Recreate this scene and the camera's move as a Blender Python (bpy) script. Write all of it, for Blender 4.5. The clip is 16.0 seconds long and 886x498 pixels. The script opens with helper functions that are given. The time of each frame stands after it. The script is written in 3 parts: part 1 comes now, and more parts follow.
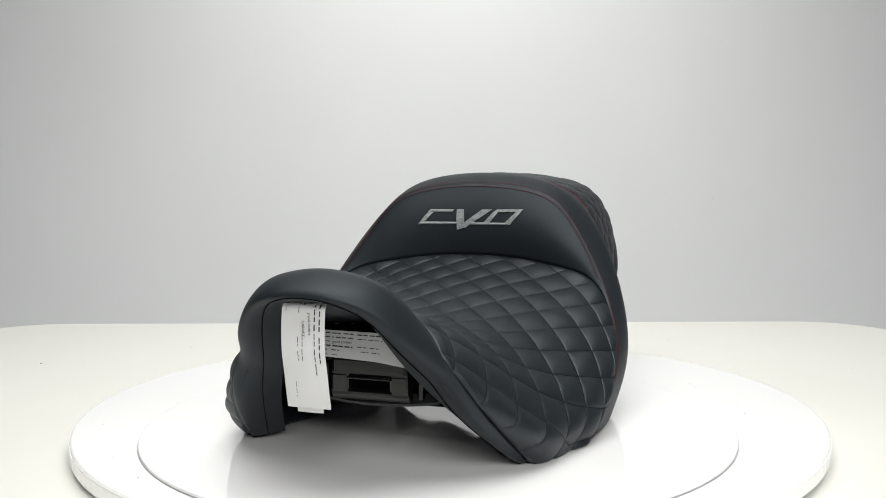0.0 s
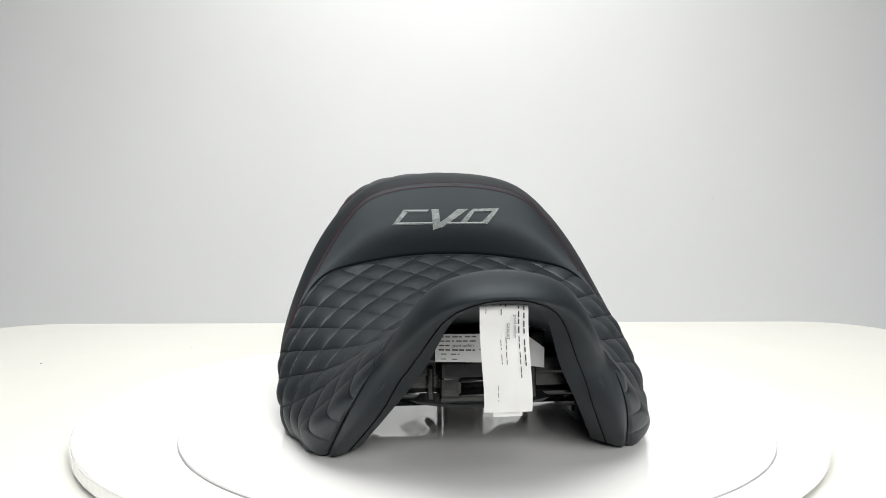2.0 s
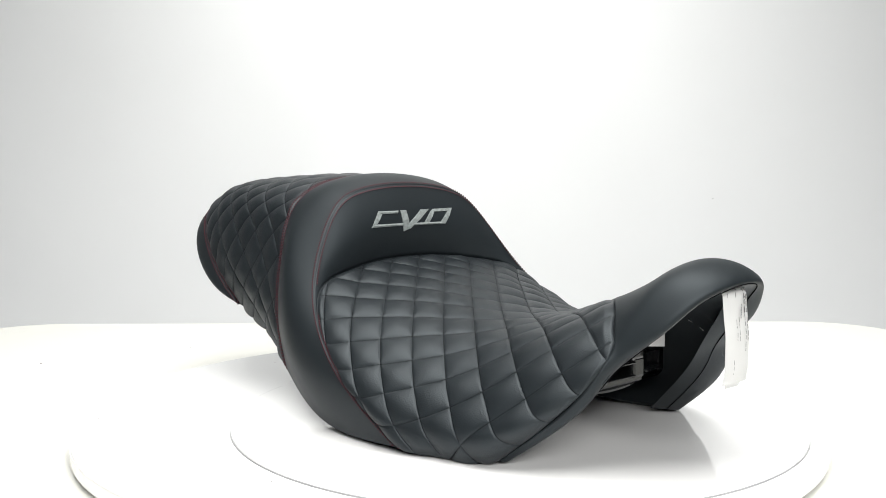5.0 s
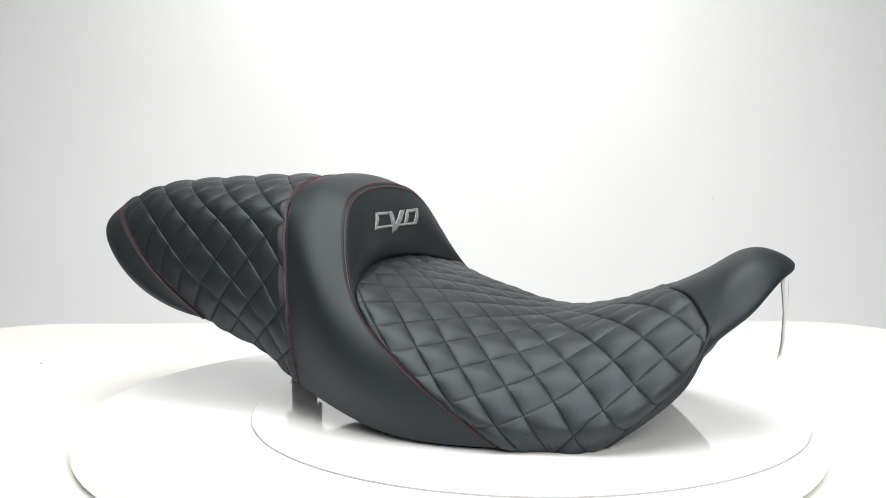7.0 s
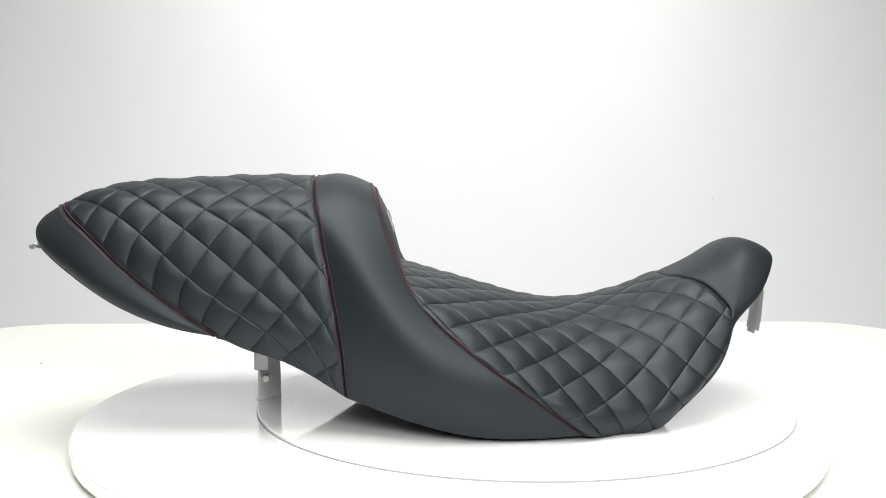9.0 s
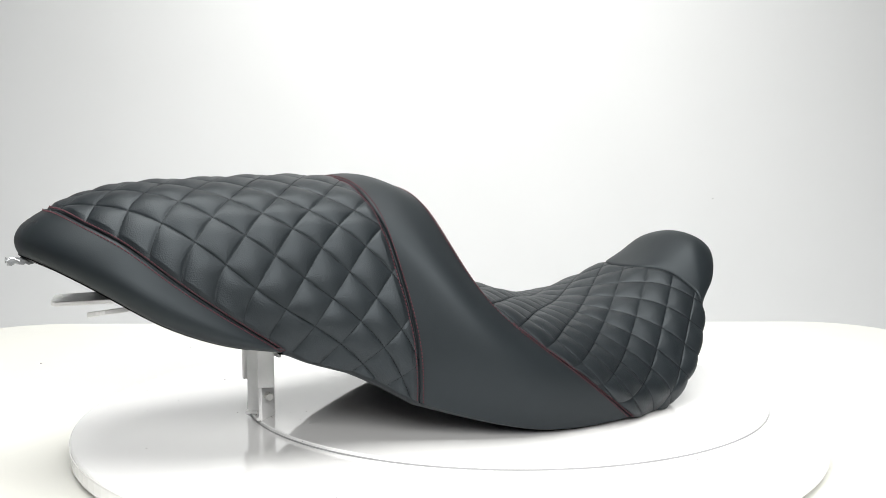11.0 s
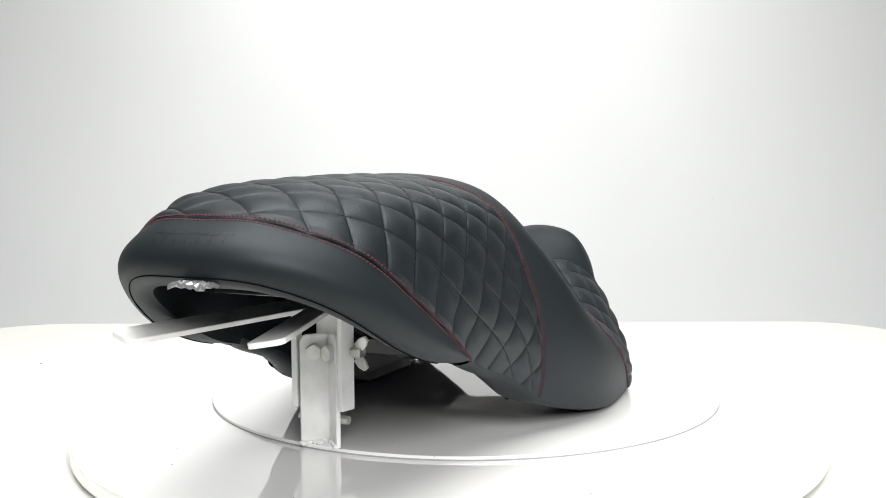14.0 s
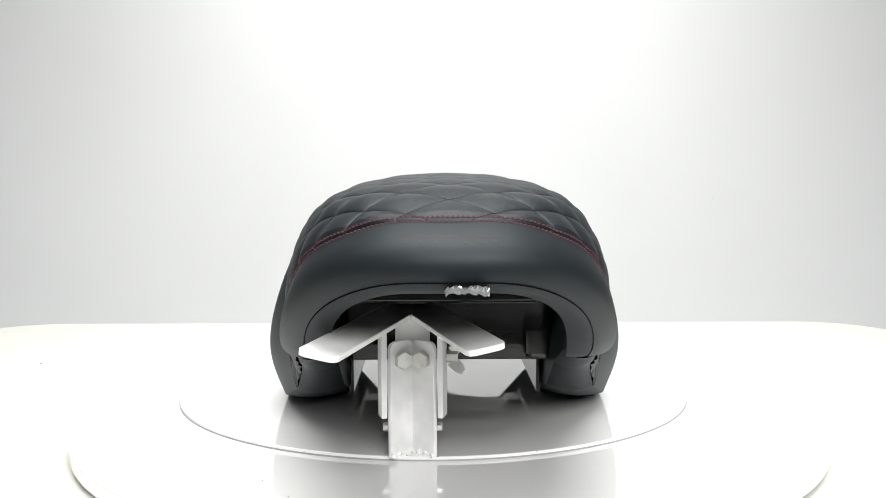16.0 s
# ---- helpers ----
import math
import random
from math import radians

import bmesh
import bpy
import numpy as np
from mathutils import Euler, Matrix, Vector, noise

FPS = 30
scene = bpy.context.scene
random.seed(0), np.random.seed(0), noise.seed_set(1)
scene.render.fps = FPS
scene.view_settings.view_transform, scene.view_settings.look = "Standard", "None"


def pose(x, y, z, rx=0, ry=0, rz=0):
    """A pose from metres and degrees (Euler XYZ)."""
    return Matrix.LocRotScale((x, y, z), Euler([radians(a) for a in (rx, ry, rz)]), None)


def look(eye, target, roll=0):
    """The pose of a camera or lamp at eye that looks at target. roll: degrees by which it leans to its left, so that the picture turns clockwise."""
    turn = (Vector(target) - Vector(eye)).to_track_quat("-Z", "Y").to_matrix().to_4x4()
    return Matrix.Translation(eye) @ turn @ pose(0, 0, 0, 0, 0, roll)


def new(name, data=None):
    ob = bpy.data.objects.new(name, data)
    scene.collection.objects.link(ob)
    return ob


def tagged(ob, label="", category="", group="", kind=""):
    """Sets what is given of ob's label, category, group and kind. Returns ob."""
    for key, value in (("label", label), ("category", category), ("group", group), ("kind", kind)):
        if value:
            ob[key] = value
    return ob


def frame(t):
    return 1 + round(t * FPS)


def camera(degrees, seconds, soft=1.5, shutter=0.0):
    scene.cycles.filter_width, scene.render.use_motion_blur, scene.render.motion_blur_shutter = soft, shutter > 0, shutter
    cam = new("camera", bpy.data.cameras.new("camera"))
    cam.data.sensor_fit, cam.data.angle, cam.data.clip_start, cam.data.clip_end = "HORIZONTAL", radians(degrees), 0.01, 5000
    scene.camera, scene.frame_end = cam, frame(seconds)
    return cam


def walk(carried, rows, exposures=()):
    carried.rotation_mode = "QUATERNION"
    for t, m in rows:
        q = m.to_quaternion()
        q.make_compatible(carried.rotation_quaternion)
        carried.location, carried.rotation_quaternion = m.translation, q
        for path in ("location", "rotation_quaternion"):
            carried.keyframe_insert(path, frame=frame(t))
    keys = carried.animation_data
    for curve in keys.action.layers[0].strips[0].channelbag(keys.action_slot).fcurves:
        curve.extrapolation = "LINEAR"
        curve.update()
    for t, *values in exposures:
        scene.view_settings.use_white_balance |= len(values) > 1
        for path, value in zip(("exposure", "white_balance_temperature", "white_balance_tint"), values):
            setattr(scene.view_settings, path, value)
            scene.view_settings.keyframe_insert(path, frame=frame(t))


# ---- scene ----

# ================= camera =================
cam = camera(50.0, 16.0, soft=0.9)
CAM_POSE = pose(0.0, -1.0, 0.2429, 90 - 4.63, 0, 0.34) @ pose(0, 0, 0, 0, 0, -0.25)
walk(cam, [(0.0, CAM_POSE), (16.0, CAM_POSE)],
     exposures=[(0.0, -0.37), (1.5, -0.18), (3.0, -0.13), (4.5, 0.14), (7.0, 0.14), (9.0, 0.11), (16.0, 0.12)])

# the turntable turns at a steady rate; the seat's nose faces the camera at 1.5 s
TURN_RATE, TURN_START = 12.499, -19.10


# ================= light =================
world = bpy.data.worlds.new("studio_world")
scene.world = world
world.use_nodes = True
world.node_tree.nodes["Background"].inputs[0].default_value = (1.0, 1.0, 1.0, 1)
world.node_tree.nodes["Background"].inputs[1].default_value = 0.2


def area_lamp(name, eye, target, w, h, power, colour, spread=180):
    data = bpy.data.lights.new(name, "AREA")
    data.shape, data.size, data.size_y, data.energy, data.color, data.spread = "RECTANGLE", w, h, power, colour, radians(spread)
    ob = new(name, data)
    ob.matrix_world = look(eye, target)
    return ob


area_lamp("ceiling_softbox", (0.0, -0.35, 1.95), (0.0, -0.08, 0.0), 2.0, 1.5, 31, (1.0, 0.992, 0.955), 108)
area_lamp("wall_softbox", (0.0, 0.85, 2.15), (0.0, 1.75, 0.97), 0.6, 0.4, 17, (1.0, 0.992, 0.955), 112)
area_lamp("front_softbox", (0.55, -2.15, 1.25), (0.0, 0.1, 0.05), 1.6, 0.9, 25, (1.0, 0.992, 0.965), 110)


# ================= materials =================
def material(name, colour, rough=0.5, metal=0.0, vary=0.12, scale=8.0, grain=0.0, grain_scale=600.0, coat=0.0, rough_vary=0.08, spec=0.5):
    m = bpy.data.materials.new(name)
    m.use_nodes = True
    nt = m.node_tree
    b = nt.nodes["Principled BSDF"]
    tc = nt.nodes.new("ShaderNodeTexCoord")
    n1 = nt.nodes.new("ShaderNodeTexNoise")
    n1.inputs["Scale"].default_value, n1.inputs["Detail"].default_value = scale, 6
    nt.links.new(tc.outputs["Object"], n1.inputs["Vector"])
    ramp = nt.nodes.new("ShaderNodeMapRange")
    ramp.inputs["From Min"].default_value, ramp.inputs["From Max"].default_value = 0.3, 0.7
    ramp.inputs["To Min"].default_value, ramp.inputs["To Max"].default_value = 1 - vary, 1 + vary
    nt.links.new(n1.outputs["Fac"], ramp.inputs["Value"])
    mul = nt.nodes.new("ShaderNodeVectorMath")
    mul.operation = "SCALE"
    mul.inputs[0].default_value = colour
    nt.links.new(ramp.outputs["Result"], mul.inputs["Scale"])
    nt.links.new(mul.outputs["Vector"], b.inputs["Base Color"])
    rr = nt.nodes.new("ShaderNodeMapRange")
    rr.inputs["To Min"].default_value, rr.inputs["To Max"].default_value = max(0.0, rough - rough_vary), min(1.0, rough + rough_vary)
    n2 = nt.nodes.new("ShaderNodeTexNoise")
    n2.inputs["Scale"].default_value, n2.inputs["Detail"].default_value = scale * 7, 4
    nt.links.new(tc.outputs["Object"], n2.inputs["Vector"])
    nt.links.new(n2.outputs["Fac"], rr.inputs["Value"])
    nt.links.new(rr.outputs["Result"], b.inputs["Roughness"])
    b.inputs["Metallic"].default_value = metal
    b.inputs["Coat Weight"].default_value = coat
    b.inputs["Specular IOR Level"].default_value = spec
    if grain:
        vor = nt.nodes.new("ShaderNodeTexVoronoi")
        vor.inputs["Scale"].default_value = grain_scale
        warp = nt.nodes.new("ShaderNodeTexNoise")
        warp.inputs["Scale"].default_value = grain_scale * 0.4
        nt.links.new(tc.outputs["Object"], warp.inputs["Vector"])
        mixv = nt.nodes.new("ShaderNodeVectorMath")
        mixv.operation = "MULTIPLY_ADD"
        mixv.inputs[1].default_value = (0.0012, 0.0012, 0.0012)
        nt.links.new(warp.outputs["Color"], mixv.inputs[0])
        nt.links.new(tc.outputs["Object"], mixv.inputs[2])
        nt.links.new(mixv.outputs["Vector"], vor.inputs["Vector"])
        bump = nt.nodes.new("ShaderNodeBump")
        bump.inputs["Strength"].default_value, bump.inputs["Distance"].default_value = grain, 0.0006
        nt.links.new(vor.outputs["Distance"], bump.inputs["Height"])
        nt.links.new(bump.outputs["Normal"], b.inputs["Normal"])
    return m


VINYL_GRAIN = material("grained_black_vinyl", (0.0062, 0.0082, 0.0100), 0.47, grain=0.30, grain_scale=950, spec=0.37, rough_vary=0.03)
VINYL_SMOOTH = material("smooth_black_vinyl", (0.0066, 0.0088, 0.0106), 0.54, grain=0.06, grain_scale=900, spec=0.33, rough_vary=0.03)
for vinyl in (VINYL_GRAIN, VINYL_SMOOTH):
    vinyl.node_tree.nodes["Principled BSDF"].inputs["Specular Tint"].default_value = (0.90, 1.0, 1.07, 1)
PAN_PLASTIC = material("black_plastic", (0.006, 0.0067, 0.0075), 0.17, grain=0.06, grain_scale=200, spec=0.5)
RED_THREAD = material("red_thread", (0.058, 0.019, 0.025), 0.75, spec=0.2)
BLACK_THREAD = material("black_thread", (0.0015, 0.0015, 0.002), 0.9, spec=0.1)
GREY_THREAD = material("grey_embroidery", (0.17, 0.19, 0.19), 0.6, vary=0.25, scale=300, grain=0.8, grain_scale=900)
WHITE_GLOSS = material("white_acrylic", (0.82, 0.82, 0.825), 0.05, vary=0.02, scale=3, rough_vary=0.04, spec=0.75, coat=0.6)
WHITE_TABLE = material("white_table_laminate", (0.64, 0.64, 0.605), 0.42, vary=0.02, scale=2)
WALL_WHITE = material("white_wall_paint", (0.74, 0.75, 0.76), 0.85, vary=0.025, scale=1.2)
# darker grey for the unseen walls and ceiling, so less light bounces back
BOUNCE_CUT_GREY = material("bounce_cutting_grey", (0.36, 0.37, 0.38), 0.9, vary=0.03, scale=1.5)
WHITE_STEEL = material("white_painted_steel", (0.80, 0.80, 0.80), 0.38, vary=0.10, scale=40, grain=0.25, grain_scale=250)
ZINC = material("zinc_bolt", (0.62, 0.62, 0.60), 0.35, metal=0.7, vary=0.15, scale=80)
PAPER = material("white_paper", (0.80, 0.80, 0.80), 0.7, vary=0.03, scale=30)
nt = PAPER.node_tree
thin, both = nt.nodes.new("ShaderNodeBsdfTranslucent"), nt.nodes.new("ShaderNodeMixShader")
thin.inputs["Color"].default_value = (0.8, 0.8, 0.8, 1)
both.inputs["Fac"].default_value = 0.4
nt.links.new(nt.nodes["Principled BSDF"].outputs[0], both.inputs[1])
nt.links.new(thin.outputs[0], both.inputs[2])
nt.links.new(both.outputs[0], nt.nodes["Material Output"].inputs["Surface"])
INK = material("black_ink", (0.03, 0.03, 0.035), 0.7)


# ================= mesh helpers =================
def link_mesh(name, verts, faces, mat, parent=None, label="", smooth=True):
    me = bpy.data.meshes.new(name)
    me.from_pydata([tuple(v) for v in verts], [], faces)
    me.update()
    if smooth:
        me.polygons.foreach_set("use_smooth", [True] * len(me.polygons))
    me.materials.append(mat)
    ob = new(name, me)
    if parent is not None:
        ob.parent = parent
    if label:
        ob["label"] = label
    return ob


def part(name, bm, mat, parent, label="", smooth=False):
    me = bpy.data.meshes.new(name)
    bmesh.ops.recalc_face_normals(bm, faces=bm.faces)
    bm.to_mesh(me)
    bm.free()
    if smooth:
        me.polygons.foreach_set("use_smooth", [True] * len(me.polygons))
    me.materials.append(mat)
    ob = new(name, me)
    if parent is not None:
        ob.parent = parent
    if label:
        ob["label"] = label
    return ob


def box(bm, lo, hi, bevel=0.0, m=None, segments=2):
    r = bmesh.ops.create_cube(bm, size=1.0)
    c = [(a + b) / 2 for a, b in zip(lo, hi)]
    d = [b - a for a, b in zip(lo, hi)]
    bmesh.ops.transform(bm, matrix=Matrix.Translation(c) @ Matrix.Diagonal((*d, 1)), verts=r["verts"])
    vs = r["verts"]
    if bevel:
        es = list({e for v in vs for e in v.link_edges})
        g = bmesh.ops.bevel(bm, geom=es, offset=bevel, segments=segments, profile=0.5, affect="EDGES")
        vs = list(set(g["verts"]) | {v for v in vs if v.is_valid})
    if m is not None:
        bmesh.ops.transform(bm, matrix=m, verts=[v for v in vs if v.is_valid])
    return vs


def disc(bm, cx, cy, z0, z1, r, bevel, n=160):
    """A round plate with a rounded rim."""
    prof = [(r - bevel, z1)]
    for k in range(1, 5):
        a = k * math.pi / 8
        prof.append((r - bevel + bevel * math.sin(a), z1 - bevel + bevel * math.cos(a)))
    for k in range(0, 5):
        a = math.pi / 2 + k * math.pi / 8
        prof.append((r - bevel + bevel * math.sin(a), z0 + bevel + bevel * math.cos(a)))
    rings = []
    for pr, pz in prof:
        rings.append([bm.verts.new((cx + pr * math.cos(2 * math.pi * i / n), cy + pr * math.sin(2 * math.pi * i / n), pz)) for i in range(n)])
    for a, b in zip(rings, rings[1:]):
        for i in range(n):
            bm.faces.new((a[i], a[(i + 1) % n], b[(i + 1) % n], b[i]))
    bm.faces.new(rings[0])
    bm.faces.new(rings[-1][::-1])


def ring(bm, cx, cy, r, z0, z1, n=160):
    """A thin band round a plate's edge."""
    rows = [[bm.verts.new((cx + q * math.cos(2 * math.pi * i / n), cy + q * math.sin(2 * math.pi * i / n), z)) for i in range(n)] for q, z in ((r - 0.001, z1), (r, z1), (r, z0), (r - 0.001, z0))]
    for a, b in zip(rows, rows[1:] + rows[:1]):
        for i in range(n):
            bm.faces.new((a[i], a[(i + 1) % n], b[(i + 1) % n], b[i]))


EDGE_PALE = material("pale_grey_edge", (0.72, 0.72, 0.72), 0.5)
EDGE_GREY = material("grey_rim_line", (0.31, 0.315, 0.32), 0.5)


# ================= the room =================
ZT = -0.026


def build_room():
    bm = bmesh.new()
    box(bm, (-2.6, 1.75, -0.76), (2.6, 1.85, 2.4))
    tagged(part("wall_back", bm, WALL_WHITE, None), "plain pale grey-white studio wall", "wall", kind="structure")
    # side walls, front wall and ceiling are unseen additions; their grey trims the fill light
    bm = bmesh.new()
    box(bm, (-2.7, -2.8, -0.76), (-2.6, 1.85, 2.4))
    tagged(part("unseen_wall_left", bm, BOUNCE_CUT_GREY, None), "unseen grey side wall added to cut bounced light", "wall", kind="structure")
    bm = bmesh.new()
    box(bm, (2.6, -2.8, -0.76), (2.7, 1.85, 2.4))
    tagged(part("unseen_wall_right", bm, BOUNCE_CUT_GREY, None), "unseen grey side wall added to cut bounced light", "wall", kind="structure")
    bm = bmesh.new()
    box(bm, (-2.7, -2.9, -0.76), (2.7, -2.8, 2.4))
    tagged(part("unseen_wall_front", bm, BOUNCE_CUT_GREY, None), "unseen grey wall added behind the camera to cut bounced light", "wall", kind="structure")
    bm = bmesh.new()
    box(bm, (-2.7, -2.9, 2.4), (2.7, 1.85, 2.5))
    tagged(part("ceiling", bm, BOUNCE_CUT_GREY, None), "unseen grey ceiling added to cut bounced light", "ceiling", kind="structure")
    bm = bmesh.new()
    box(bm, (-2.7, -2.9, -0.86), (2.7, 1.85, -0.76))
    tagged(part("floor", bm, WALL_WHITE, None), "pale plain studio floor", "floor", kind="structure")


def build_table():
    """White table with rounded corners; its far edge is 0.8 m behind the axis."""
    table = tagged(new("table"), "white laminate table with rounded corners", "table")
    bm = bmesh.new()
    x0, x1, y0, y1, r, n = -0.83, 0.755, -0.62, 0.690, 0.15, 10
    loop = []
    for cx, cy, a0 in ((x1 - r, y1 - r, 0), (x0 + r, y1 - r, 90), (x0 + r, y0 + r, 180), (x1 - r, y0 + r, 270)):
        for k in range(n + 1):
            a = radians(a0 + 90 * k / n)
            loop.append((cx + r * math.cos(a), cy + r * math.sin(a)))
    f = bm.faces.new([bm.verts.new((x, y, ZT)) for x, y in loop])
    ex = bmesh.ops.extrude_face_region(bm, geom=[f])
    bmesh.ops.translate(bm, vec=(0, 0, -0.03), verts=[v for v in ex["geom"] if isinstance(v, bmesh.types.BMVert)])
    es = [e for e in bm.edges if all(abs(v.co.z - ZT) < 1e-6 for v in e.verts)]
    bmesh.ops.bevel(bm, geom=es, offset=0.004, segments=3, profile=0.5, affect="EDGES")
    part("tabletop", bm, WHITE_TABLE, table)
    for lx in (x0 + 0.12, x1 - 0.12):
        for ly in (y0 + 0.12, y1 - 0.12):
            bm = bmesh.new()
            box(bm, (lx - 0.025, ly - 0.025, -0.76), (lx + 0.025, ly + 0.025, ZT - 0.03), 0.004)
            part("leg", bm, WHITE_STEEL, table)


build_room()
build_table()


def build_turntable():
    thing = tagged(new("turntable"), "round glossy white turntable disc on the table", "turntable")
    bm = bmesh.new()
    disc(bm, 0, 0, -0.022, -0.004, 0.379, 0.003)
    part("platter", bm, WHITE_GLOSS, thing)
    bm = bmesh.new()
    disc(bm, 0, 0, ZT, -0.022, 0.12, 0.001, 64)
    part("base", bm, WHITE_GLOSS, thing)
    bm = bmesh.new()
    ring(bm, 0, 0, 0.3794, -0.0080, -0.0070)
    part("edge_line", bm, EDGE_PALE, thing, "thin grey line round the rim")
    return thing


def build_plate():
    bm = bmesh.new()
    disc(bm, 0.0163, -0.0792, -0.004, 0.0, 0.2826, 0.0012)
    top = tagged(part("round_plate", bm, WHITE_GLOSS, None), "smaller glossy white round plate lying off-centre on the turntable", "plate")
    bm = bmesh.new()
    ring(bm, 0.0163, -0.0792, 0.2830, -0.0040, -0.0026)
    part("edge_line", bm, EDGE_GREY, top, "thin grey line round the lower edge")
    return top


turntable = build_turntable()
plate = build_plate()


# ================= the seat =================
X0 = 0.005          # the seat's middle plane
# half cross-lines of the cover from the middle of the top out and down to the lower edge: (out, along, up)
LIP = [(0, -.328, .148), (.019, -.324, .146), (.034, -.307, .135), (.044, -.289, .114), (.055, -.268, .088), (.074, -.238, .055), (.102, -.182, .006)]
CREST = [(0, -.343, .154), (.024, -.341, .152), (.051, -.329, .141), (.073, -.307, .117), (.088, -.280, .094), (.108, -.258, .054), (.127, -.199, .003)]
RIDGE = [(0, -.318, .1705), (.026, -.316, .1675), (.053, -.305, .155), (.0752, -.289, .124), (.0895, -.278, .0955), (.110, -.256, .055), (.1285, -.197, .003)]
NOSE_MID = [(0, -.272, .155), (.030, -.275, .153), (.057, -.282, .144), (.0768, -.280, .1195), (.0903, -.2773, .0962), (.111, -.255, .0555), (.1295, -.196, .003)]
NOSE_SEAM = [(0, -.230, .133), (.030, -.236, .134), (.056, -.255, .130), (.077, -.270, .115), (.091, -.2765, .097), (.112, -.254, .056), (.1305, -.195, .003)]
RIDER_A = [(0, -.1900, .1180), (.0420, -.1970, .1156), (.0813, -.2150, .1055), (.1071, -.2290, .0842), (.1269, -.2230, .0565), (.1444, -.2080, .0300), (.1445, -.1800, .0018)]
RIDER_B = [(0, -.1100, .1050), (.0520, -.1170, .1008), (.0976, -.1350, .0861), (.1316, -.1430, .0635), (.1498, -.1400, .0478), (.1645, -.1380, .0255), (.1580, -.1420, .0020)]
RIDER_C = [(0, -.0400, .1200), (.0620, -.0450, .1151), (.1181, -.0550, .0973), (.1467, -.0600, .0809), (.1644, -.0670, .0649), (.1769, -.0920, .0341), (.1665, -.1280, .0029)]
CREASE = [(0, .0660, .1510), (.0500, .0630, .1490), (.1000, .0530, .1420), (.1370, .0420, .1310), (.1630, .0150, .1020), (.1790, -.0450, .0550), (.1700, -.1120, .0050)]
BOLSTER = [(0, .061, .184), (.055, .059, .184), (.100, .054, .169), (.1365, .045, .139), (.1632, .0155, .1023), (.1792, -.0445, .0553), (.1702, -.1115, .0052)]
BAND_SEAM = [(0, .078, .230), (.066, .076, .223), (.105, .069, .199), (.139, .050, .148), (.1635, .016, .1026), (.1795, -.044, .0556), (.1705, -.111, .0054)]
BAND = [(0, .112, .242), (.068, .110, .234), (.109, .103, .209), (.142, .089, .168), (.166, .062, .119), (.181, .021, .060), (.1712, -.014, .006)]
REAR_SEAM = [(0, .1380, .2390), (.0619, .1360, .2328), (.1035, .1320, .2142), (.1232, .1260, .1881), (.1375, .1180, .1464), (.1476, .1090, .0920), (.1412, .1040, .0381)]
PASS_A = [(0, .2000, .2395), (.0629, .2000, .2334), (.1025, .2000, .2149), (.1207, .1970, .1881), (.1317, .1880, .1477), (.1369, .1780, .1099), (.1284, .1650, .0719)]
PASS_B = [(0, .2750, .2365), (.0600, .2750, .2314), (.0953, .2748, .2152), (.1146, .2665, .1872), (.1257, .2540, .1530), (.1290, .2280, .1180), (.1256, .2050, .0859)]
PASS_C = [(0, .3450, .2295), (.0475, .3415, .2260), (.0812, .3321, .2143), (.1056, .3132, .1912), (.1190, .2870, .1606), (.1253, .2500, .1244), (.1251, .2160, .0915)]
TAIL_SEAM = [(0, .3910, .2125), (.0370, .3870, .2120), (.0716, .3709, .2019), (.0984, .3451, .1855), (.1150, .3108, .1563), (.1241, .2680, .1240), (.1260, .2240, .0940)]
TAIL = [(0, .418, .187), (.039, .413, .186), (.0761, .393, .1774), (.1056, .3573, .1565), (.121, .317, .130), (.129, .268, .108), (.127, .2245, .0945)]
TAIL_LIP = [(0, .398, .1655), (.036, .393, .1645), (.062, .374, .156), (.078, .345, .141), (.087, .308, .121), (.093, .264, .101), (.098, .2245, .0905)]
TAIL_LOW = [(0, .414, .1735), (.037, .409, .1725), (.070, .389, .163), (.096, .354, .142), (.110, .314, .118), (.119, .267, .1005), (.119, .2245, .0915)]


def spline(ts, pts, tq):
    """Natural cubic spline through pts (n, 3) at ts, read at tq."""
    ts, pts, n = np.asarray(ts, float), np.asarray(pts, float), len(ts)
    h = np.diff(ts)
    A, R = np.eye(n), np.zeros_like(pts)
    for i in range(1, n - 1):
        A[i, i - 1], A[i, i], A[i, i + 1] = h[i - 1], 2 * (h[i - 1] + h[i]), h[i]
        R[i] = 6 * ((pts[i + 1] - pts[i]) / h[i] - (pts[i] - pts[i - 1]) / h[i - 1])
    M = np.linalg.solve(A, R)
    k = np.clip(np.searchsorted(ts, tq) - 1, 0, n - 2)
    d, e, hk = (tq - ts[k])[:, None], (ts[k + 1] - tq)[:, None], h[k][:, None]
    return (M[k] * e ** 3 + M[k + 1] * d ** 3) / (6 * hk) + (pts[k] / hk - M[k] * hk / 6) * e + (pts[k + 1] / hk - M[k + 1] * hk / 6) * d


def cross_line(half, nv):
    """The whole cross-line, from one lower edge over the middle to the other, 2 nv + 1 points."""
    h = np.array(half, float)
    full = np.concatenate([h[:0:-1] * (-1, 1, 1), h])
    return spline(np.linspace(-1, 1, len(full)), full, np.linspace(-1, 1, 2 * nv + 1))


